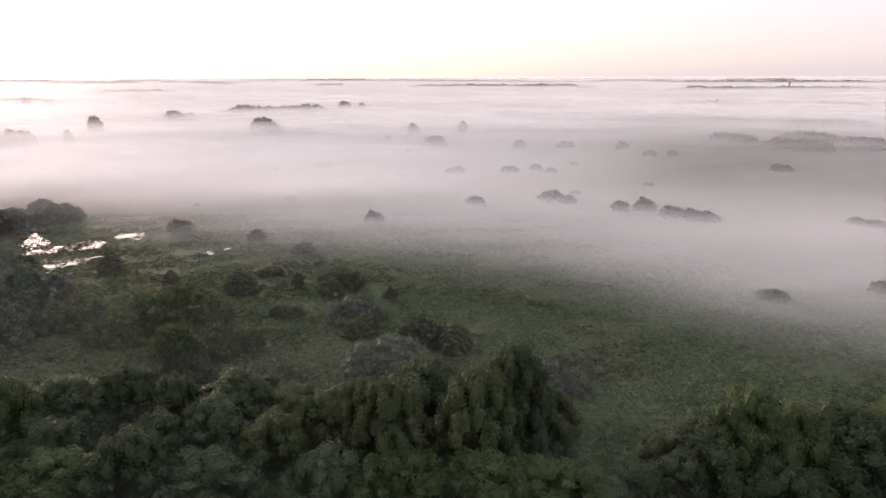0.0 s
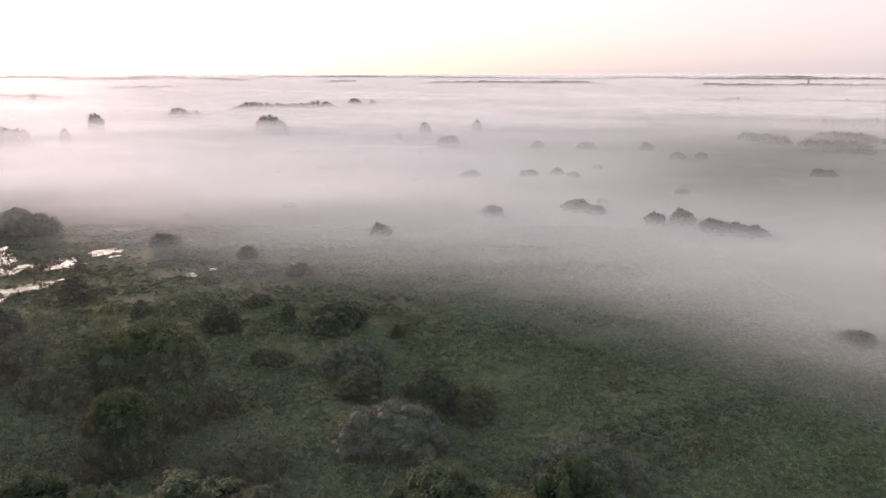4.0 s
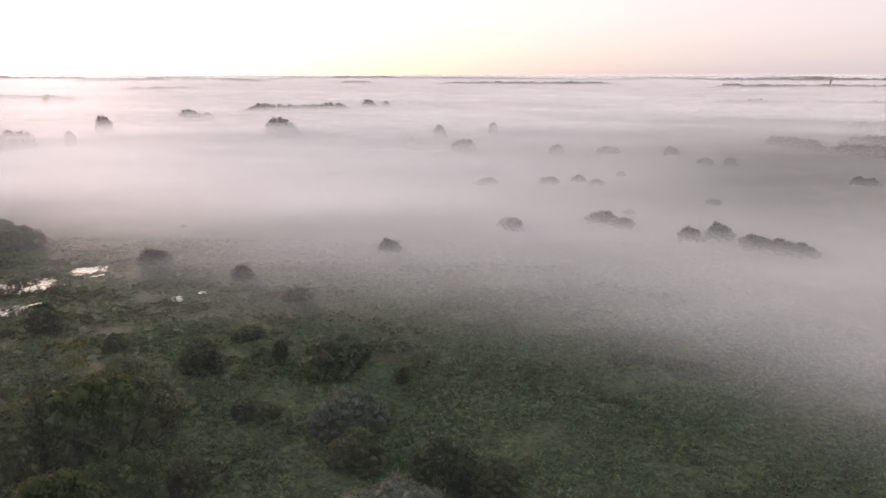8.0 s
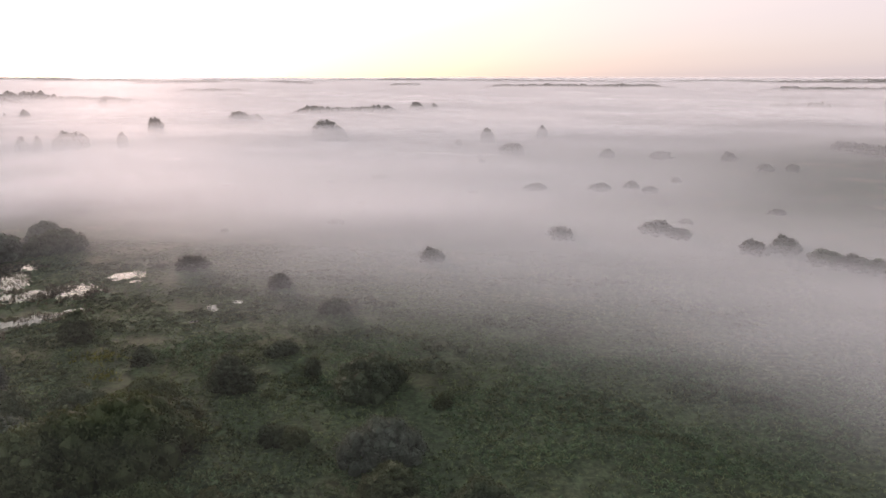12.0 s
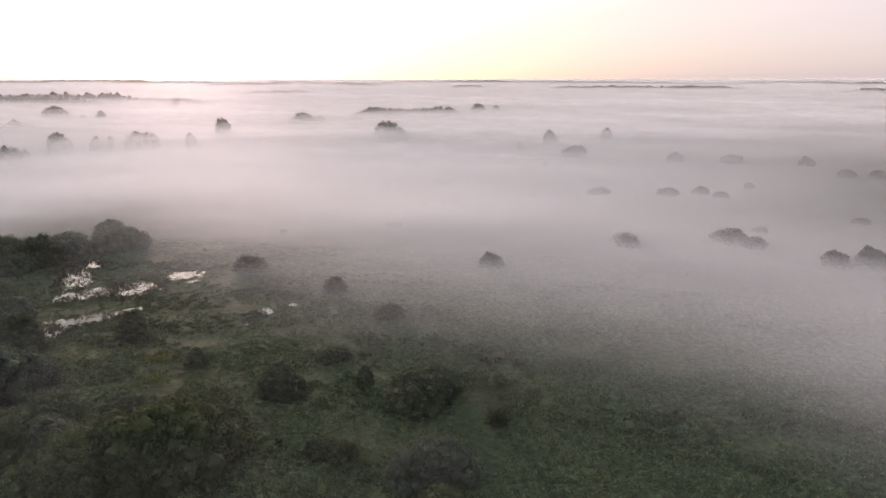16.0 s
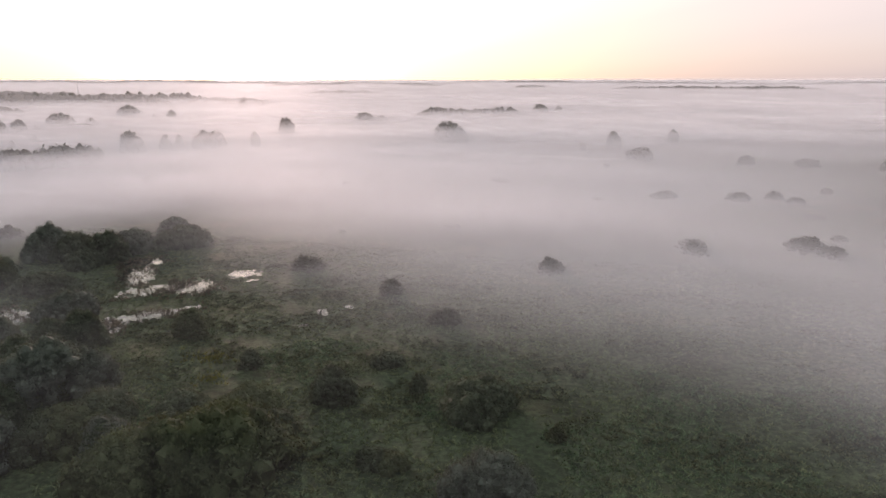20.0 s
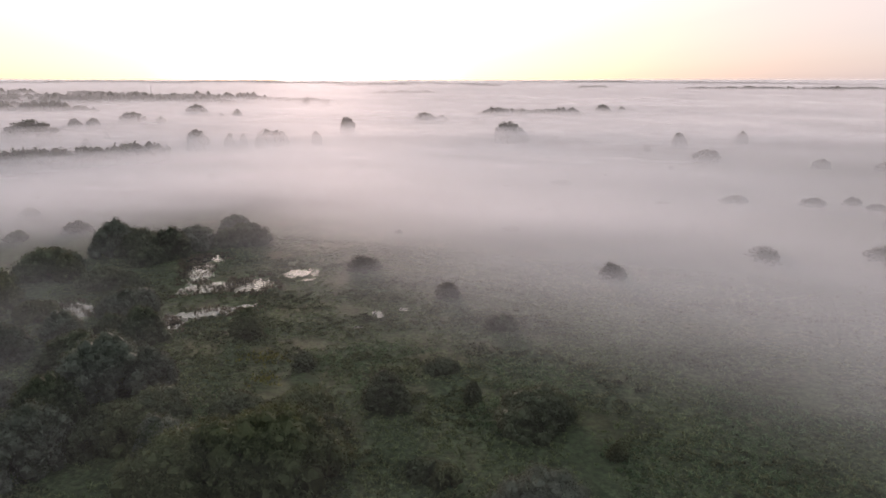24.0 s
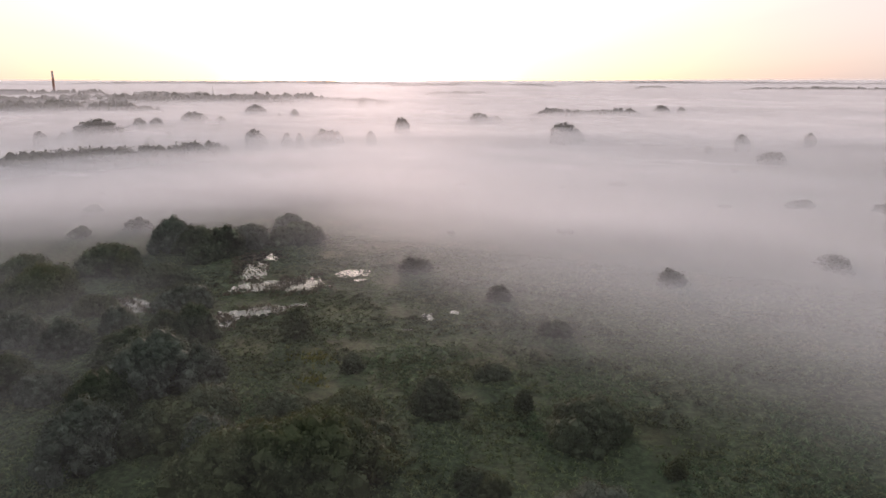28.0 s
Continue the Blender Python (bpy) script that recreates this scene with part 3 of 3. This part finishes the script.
GREENS = [("dark green", LEAF_DARK), ("dark green", LEAF_DARK), ("olive green", LEAF_OLIVE), ("grey-green", LEAF_PALE)]
for row in WILLOWS_WEST:
    plant_bush(row, GREENS + [("grey-green", LEAF_PALE)], "bushes of the west meadow", "willow bush standing in rough grass")
for row in WILLOWS_POND:
    plant_bush(row, GREENS, "bushes round the ponds", "willow bush near the flooded meadow", grow=(1.05, 0.92))
for i, row in enumerate(BUSHES_FRONT):
    mats = [("grey-green", LEAF_PALE)] if i in (2, 5, 6) else [("fresh green", LEAF_BRIGHT)] if i in (7,) else GREENS
    plant_bush(row, mats, "bushes behind the tree row", "willow bush on the open meadow")
for x, y, w, h in BUSHES_MIST + BUSHES_EAST + BUSHES_EAST_FAR:
    plant_bush((x, y, w * (1.25 if h > 0.8 * w else 1.05), h * 1.05), [("dark green", LEAF_DARK), ("brownish green", LEAF_BROWN)], "bushes in the mist", "bush rising out of white mist", True)
for row in TREES_FAR + TREES_FAR_WEST:
    x, y, w, h = row
    w, h = max(w * 1.3, 0.8 * h), h * 0.94
    kinds = WIDE if w > 0.95 * h else FAR_TREE
    pick.choice(kinds).place(x, y, w, h, pick.uniform(0, 360), LEAF_FAR, "dark tree clump standing out of the valley mist" if kinds is WIDE else "dark leafy tree standing out of the valley mist",
                             "tree", "trees in the valley mist")

# the tall row below the start of the flight
ROW_TREES = [
    (-46, 69, 7.6, 8.4), (-40, 70, 6.4, 8.6), (-34, 70, 6.8, 8.9), (-28, 69, 6.0, 8.3), (-21.5, 70, 7.0, 8.9), (-15.5, 68, 6.0, 8.2),
    (-11.0, 65, 5.6, 9.4), (-7.9, 63.4, 5.6, 10.6), (-4.6, 59.5, 5.4, 10.4), (-1.5, 69, 6.0, 10.3), (2.8, 61.8, 5.8, 10.7), (3.5, 68, 5.2, 9.8),
    (7.4, 66.6, 5.6, 11.0), (10.3, 69, 4.6, 8.6), (23.4, 58.5, 6.2, 9.9), (27.6, 57.5, 6.0, 10.5), (32.5, 59, 6.2, 10.6), (37.5, 60, 6.4, 10.7), (43, 60.5, 6.6, 10.4),
]
SECOND = random.Random(8)
for y0, count in ((62, 13), (55, 12)):
    for k in range(count):
        x = -46 + 92 * (k + 0.5) / count + SECOND.uniform(-2, 2)
        y = y0 + SECOND.uniform(-2.5, 2.5)
        if y0 == 62 and x > -12 or (y0 == 55 and 11 < x < 20):
            continue
        ROW_TREES.append((x, y, SECOND.uniform(5.6, 7.4), SECOND.uniform(7.6, 9.0) - (1.5 if y0 == 55 else 0)))
for x, y, w, h in ROW_TREES:
    name, mat = pick.choice([("dark green", LEAF_DARK), ("dark green", LEAF_DARK), ("olive green", LEAF_OLIVE), ("fresh green", LEAF_BRIGHT)])
    pick.choice(TREE).place(x, y, w * 1.35, h + 1.3, pick.uniform(0, 360), mat, "tall %s leafy birch in a dense tree row" % name, "tree", "trees of the row")


# ---- woods far off ----
def wood(x0, y0, x1, y1, height, seed, ranks=3):
    """A strip of far woodland: many rounded crowns in ranks, with ragged tops and a skirt of undergrowth."""
    rng = np.random.default_rng(seed)
    bv, bf = ball(1)
    verts, faces, count = [], [], 0
    length = math.hypot(x1 - x0, y1 - y0)
    near = math.hypot(x0, y0) < 1000
    r0 = max(1.7 if near else 3.0, height * (0.17 if near else 0.24))
    for rank in range(ranks):
        for i in range(int(length / (r0 * 1.1)) + 1):
            s = (i + rng.random()) * r0 * 1.1 / max(length, 1)
            if s > 1 or rng.random() < 0.12:
                continue
            x, y = x0 + (x1 - x0) * s + rng.normal() * r0 * 0.4, y0 + (y1 - y0) * s + rank * r0 * 2.0 + rng.normal() * r0
            r = r0 * rng.uniform(0.6, 1.4)
            wave = 0.85 + 0.22 * noise.noise((x * 0.03, y * 0.03, seed))
            top = height * wave * rng.uniform(0.82, 1.08) * min(1, 0.5 + 4 * min(s, 1 - s))
            base = ground_z(x, y)
            for z, rr, hh in ((top - r * 1.1, r, r * 1.15), (top * 0.62, r * 1.35, top * 0.26), (top * 0.28, r * 1.5, top * 0.30)):
                v = bv * (1 + rng.uniform(-0.2, 0.2, (len(bv), 1))) * np.array([rr, rr, hh]) + np.array([x + rng.normal() * r * 0.3, y, max(z, 0) + base])
                verts.append(v)
                faces += [[k + count for k in f] for f in bf]
                count += len(v)
            if near:
                n = 36
                d = rng.normal(size=(n, 3))
                d /= np.linalg.norm(d, axis=1, keepdims=True)
                at = np.array([x, y, top - r * 1.1 + base]) + d * np.array([r * 1.3, r * 1.3, r * 1.45]) - np.array([0, 0, 1]) * (rng.random((n, 1)) < 0.5) * r
                u = rng.normal(size=(n, 3)) * 0.28
                w = rng.normal(size=(n, 3)) * 0.28
                verts.append(np.stack([at - u, at - w, at + u, at + w], 1).reshape(-1, 3))
                faces += (np.arange(n * 4).reshape(n, 4) + count).tolist()
                count += n * 4
    ob = mesh_object("far_wood", np.concatenate(verts), faces, LEAF_FAR)
    return tagged(ob, "distant dark strip of woodland in the haze", "woodland", "woods on the skyline", "stuff")


for i, row in enumerate(WOODS):
    wood(*row, 100 + i)
skyline = random.Random(3)
for i in range(26):
    a = radians(-42 + i * 4.6)
    d = skyline.uniform(4250, 4600)
    w = skyline.uniform(120, 330)
    x, y = -d * math.sin(a), d * math.cos(a)
    wood(x - w * math.cos(a), y - w * math.sin(a), x + w * math.cos(a), y + w * math.sin(a), skyline.uniform(14, 20), 200 + i)
for i in range(16):
    a, d, w = radians(skyline.uniform(37, 60)), skyline.uniform(850, 2100), skyline.uniform(50, 150)
    x, y = -d * math.sin(a), d * math.cos(a)
    turn = a + skyline.uniform(-0.25, 0.25)
    wood(x - w * math.cos(turn), y - w * math.sin(turn), x + w * math.cos(turn), y + w * math.sin(turn), skyline.uniform(18, 26), 300 + i, 2)


# ---- ponds ----
def pond(x, y, rx, ry, turn, seed, label, cell=0.4, gaps=-0.12):
    """A shallow pool broken up by mud and sedge: a sheet of water with ragged edges and holes."""
    c, s = math.cos(turn), math.sin(turn)
    corner, verts, faces = {}, [], []

    def at(i, j):
        if (i, j) not in corner:
            corner[i, j] = len(verts)
            u, v = (i + 0.6 * noise.noise((i * 0.9, j * 0.9, seed))) * cell, (j + 0.6 * noise.noise((i * 0.9, j * 0.9, seed + 9))) * cell
            verts.append((x + u * c - v * s, y + u * s + v * c, 0.16))
        return corner[i, j]

    n, m = int(1.4 * rx / cell), int(1.4 * ry / cell)
    for i in range(-n, n):
        for j in range(-m, m):
            e = (i * cell / rx) ** 2 + (j * cell / ry) ** 2
            wet = 0.55 * (1 - e) + noise.noise((i * cell / rx * 2.6 + seed * 5.1, j * cell / ry * 1.7, seed)) * 0.55 + 0.85 * noise.noise((i * 0.42, j * 0.36, seed + 3))
            if wet > -gaps:
                faces.append((at(i, j), at(i + 1, j), at(i + 1, j + 1), at(i, j + 1)))
    ob = mesh_object("pond", verts, faces, WATER)
    return tagged(ob, label, "pond", "flooded hollows", "structure")


PONDS = [
    (-108.9, 183.6, 4.6, 3.6, 0.68), (-103.0, 173.0, 3.0, 7.0, 0.68), (-93.0, 164.5, 5.4, 3.2, 0.68), (-87.0, 169.0, 4.4, 5.2, 0.68), (-84.6, 150.5, 8.2, 2.5, 0.85),
    (-85.6, 144.4, 2.0, 3.2, 0.68), (-107.0, 144.5, 5.6, 3.2, -0.33), (-82.2, 180.2, 3.2, 2.9, 0.68), (-78.2, 176.2, 1.4, 0.7, 0.68), (-55.2, 161.5, 1.0, 2.0, 0.6),
    (-52.0, 165.5, 0.8, 1.0, 0.6), (-55.4, 154.3, 1.0, 0.6, 0.6), (-91.9, 134.4, 0.7, 0.7, 0.0),
]
POND_GAPS = (0.02, 0.06, 0.0, -0.16, -0.08, -0.08, -0.10, -0.02, -0.05, -0.15, 0.0, -0.15, 0.2)
for i, (x, y, rx, ry, a) in enumerate(PONDS):
    pond(x, y, rx, ry, a, i + 1, "shallow flooded hollow reflecting the pale dawn sky", 0.28, POND_GAPS[i])
river = pond(530, 970, 95, 16, -0.72, 31, "pale strip of distant river water", 4.0, 0.3)


# ---- grass, herbs and reeds ----
def tufts(name, spots, blades, height, lean, width, mat, seed):
    """Tufts of pointed blades at the spots."""
    rng = np.random.default_rng(seed)
    spots = np.array(spots)
    n = len(spots) * blades
    foot = np.repeat(spots, blades, 0) + np.c_[rng.normal(size=(n, 2)) * width * 1.6, np.zeros(n)]
    h = height * rng.uniform(0.5, 1.3, (n, 1))
    a = rng.uniform(0, 2 * np.pi, n)
    side = np.c_[np.cos(a), np.sin(a), np.zeros(n)] * width * rng.uniform(0.5, 1.0, (n, 1))
    tip = foot + np.c_[rng.normal(size=(n, 2)) * lean, np.ones(n)] * h
    verts = np.stack([foot - side, foot + side, tip], 1).reshape(-1, 3)
    return mesh_object(name, verts.tolist(), np.arange(n * 3).reshape(n, 3).tolist(), mat)


def in_pond(x, y, grow=1.0):
    for px, py, rx, ry, a in PONDS:
        u, v = (x - px) * math.cos(a) + (y - py) * math.sin(a), -(x - px) * math.sin(a) + (y - py) * math.cos(a)
        if (u / rx) ** 2 + (v / ry) ** 2 < grow:
            return True
    return False


sow = random.Random(12)
spots, herbs, reeds = [], [], []
for k in range(60000):
    y = 62 + 150 * sow.random() ** 1.35
    x = sow.uniform(-60 - 0.55 * (y - 40), 62)
    if x > 5 and sow.random() < 0.3 or in_pond(x, y):
        continue
    clump = noise.noise((x * 0.12, y * 0.12, 2.0)) + 0.5 * noise.noise((x * 0.5, y * 0.5, 6.0))
    if clump > -0.3:
        spots.append((x, y, ground_z(x, y)))
for k in range(16000):
    x, y = sow.uniform(-70, 62), sow.uniform(62, 150)
    if noise.noise((x * 0.07, y * 0.07, 9.0)) > (-0.05 if x > -12 else 0.12):
        herbs.append((x, y, ground_z(x, y)))
for px, py, rx, ry, a in PONDS[:7]:
    for k in range(int(16 * rx * ry)):
        u, v = sow.uniform(-1.4, 1.4) * rx, sow.uniform(-1.4, 1.4) * ry
        x, y = px + u * math.cos(a) - v * math.sin(a), py + u * math.sin(a) + v * math.cos(a)
        if noise.noise((x * 0.25, y * 0.25, 4.0)) > -0.12:
            reeds.append((x, y, 0.05))
tagged(tufts("grass", spots, 8, 0.20, 1.2, 0.10, GRASS, 1), "rough tussock grass of the marsh meadow", "grass", kind="stuff")
tagged(tufts("herbs", herbs, 9, 0.28, 1.3, 0.12, HERBS, 2), "dense green nettles and meadow herbs", "herbs", kind="stuff")
tagged(tufts("reeds", reeds, 5, 0.55, 0.35, 0.09, REED, 3), "pale sedge and reeds standing in shallow water", "reeds", kind="stuff")


tussocks = []
while len(tussocks) < 3000:
    x, y = sow.uniform(-115, 40), 80 + 110 * sow.random() ** 1.1
    if in_pond(x, y, 1.3) or noise.noise((x * 0.06, y * 0.11, 14.0)) < (0.0 if x < -30 else 0.18):
        continue
    tussocks.append((x, y, ground_z(x, y)))
tagged(tufts("tussocks", tussocks, 26, 0.30, 1.1, 0.18, HUMMOCK, 21), "shaggy sedge tussocks on the wet meadow", "tussocks", kind="stuff")
bloom = [(-62 + sow.gauss(0, 2.2), 138 + sow.gauss(0, 1.3), 0.1) for k in range(90)] + [(-58 + sow.gauss(0, 1.6), 131 + sow.gauss(0, 1.0), 0.1) for k in range(40)]
tagged(tufts("yellow_flowers", bloom, 6, 0.38, 0.6, 0.10, BLOOM, 8), "patch of yellow flowering herbs in the grass", "flowers", kind="stuff")


# ---- the town on the skyline ----
def box(bm, x0, y0, z0, x1, y1, z1):
    m = Matrix.Translation(((x0 + x1) / 2, (y0 + y1) / 2, (z0 + z1) / 2)) @ Matrix.Diagonal((x1 - x0, y1 - y0, z1 - z0, 1))
    bmesh.ops.create_cube(bm, size=1.0, matrix=m)
    return bm


def tube(bm, r0, r1, z0, z1, sides=16):
    m = Matrix.Translation((0, 0, (z0 + z1) / 2))
    bmesh.ops.create_cone(bm, cap_ends=True, segments=sides, radius1=r0, radius2=r1, depth=z1 - z0, matrix=m)
    return bm


def chimney(x, y, height):
    thing = new("factory_chimney")
    thing.matrix_basis = pose(x, y, 0)
    taper = lambda z: 4.4 - 1.7 * z / height
    rings = 5
    for k in range(rings):
        z0, z1 = height * (0.68 + 0.32 * k / rings), height * (0.68 + 0.32 * (k + 1) / rings)
        part("band", tube(bmesh.new(), taper(z0), taper(z1), z0, z1), WHITE_PAINT if k % 2 else BRICKWORK, thing, "white painted band" if k % 2 else "bare brick band")
    part("shaft", tube(bmesh.new(), taper(0), taper(height * 0.68), 0, height * 0.68), BRICKWORK, thing)
    part("rim", tube(bmesh.new(), 3.0, 3.0, height, height + 1.2), CONCRETE, thing)
    return tagged(thing, "tall tapering factory chimney with brick-red and white bands", "chimney")


def block(x, y, length, depth, height, turn, storeys, bays, label):
    """A slab building with rows of recessed windows."""
    thing = new("apartment_building")
    thing.matrix_basis = pose(x, y, 0, 0, 0, turn)
    part("wall", box(bmesh.new(), -length / 2, -depth / 2, 0, length / 2, depth / 2, height), CONCRETE, thing)
    part("roof", box(bmesh.new(), -length / 2 - 0.4, -depth / 2 - 0.4, height, length / 2 + 0.4, depth / 2 + 0.4, height + 0.9), ROOFING, thing)
    w, h = length / bays * 0.5, height / storeys * 0.5
    me = None
    for i in range(bays):
        for j in range(storeys):
            cx, cz = -length / 2 + length * (i + 0.5) / bays, height * (j + 0.5) / storeys
            if me is None:
                first = part("window", box(bmesh.new(), -w / 2, -0.15, -h / 2, w / 2, 0.15, h / 2), DARK_GLASS, thing)
                me = first.data
                first.location = (cx, -depth / 2, cz)
            else:
                ob = new("window", me)
                ob.parent, ob.location = thing, (cx, -depth / 2, cz)
    return tagged(thing, label, "building", "buildings of the far town")


def mast(x, y, height):
    thing = new("radio_mast")
    thing.matrix_basis = pose(x, y, 0)
    for sx, sy in ((-1, -1), (1, -1), (1, 1), (-1, 1)):
        limb_ob = part("leg", tube(bmesh.new(), 0.35, 0.25, 0, height, 6), STEEL, thing)
        limb_ob.location = (sx * 1.2, sy * 1.2, 0)
    for k in range(8):
        part("brace", box(bmesh.new(), -1.4, -1.4, height * (k + 0.5) / 8, 1.4, 1.4, height * (k + 0.5) / 8 + 0.4), STEEL, thing)
    part("antenna", tube(bmesh.new(), 0.3, 0.1, height, height * 1.25, 6), STEEL, thing)
    return tagged(thing, "slender grey steel lattice mast on the skyline", "mast")


def water_tower(x, y, height):
    thing = new("water_tower")
    thing.matrix_basis = pose(x, y, 0)
    part("shaft", tube(bmesh.new(), 2.6, 2.2, 0, height * 0.75), BRICKWORK, thing)
    part("tank", tube(bmesh.new(), 3.2, 3.6, height * 0.75, height), CONCRETE, thing)
    part("roof", tube(bmesh.new(), 3.8, 0.3, height, height + 2.5), ROOFING, thing)
    return tagged(thing, "grey water tower above the far woods", "tower")


chimney(-2029, 1573, 72)
block(-1637, 1169, 62, 14, 22, 54, 5, 12, "long grey five-storey slab building in the haze")
block(-1705, 1299, 26, 16, 13, 52, 3, 5, "low grey factory building below the chimney")
block(-1640, 1345, 60, 18, 11, 50, 2, 10, "long low grey works hall in the haze")
block(-1500, 1440, 60, 16, 14, 48, 3, 10, "long grey building among far trees")
block(826, 2374, 50, 16, 17, -20, 2, 8, "grey barn hall on the far plain")
mast(-1373, 1546, 26)
water_tower(1135, 2374, 28)
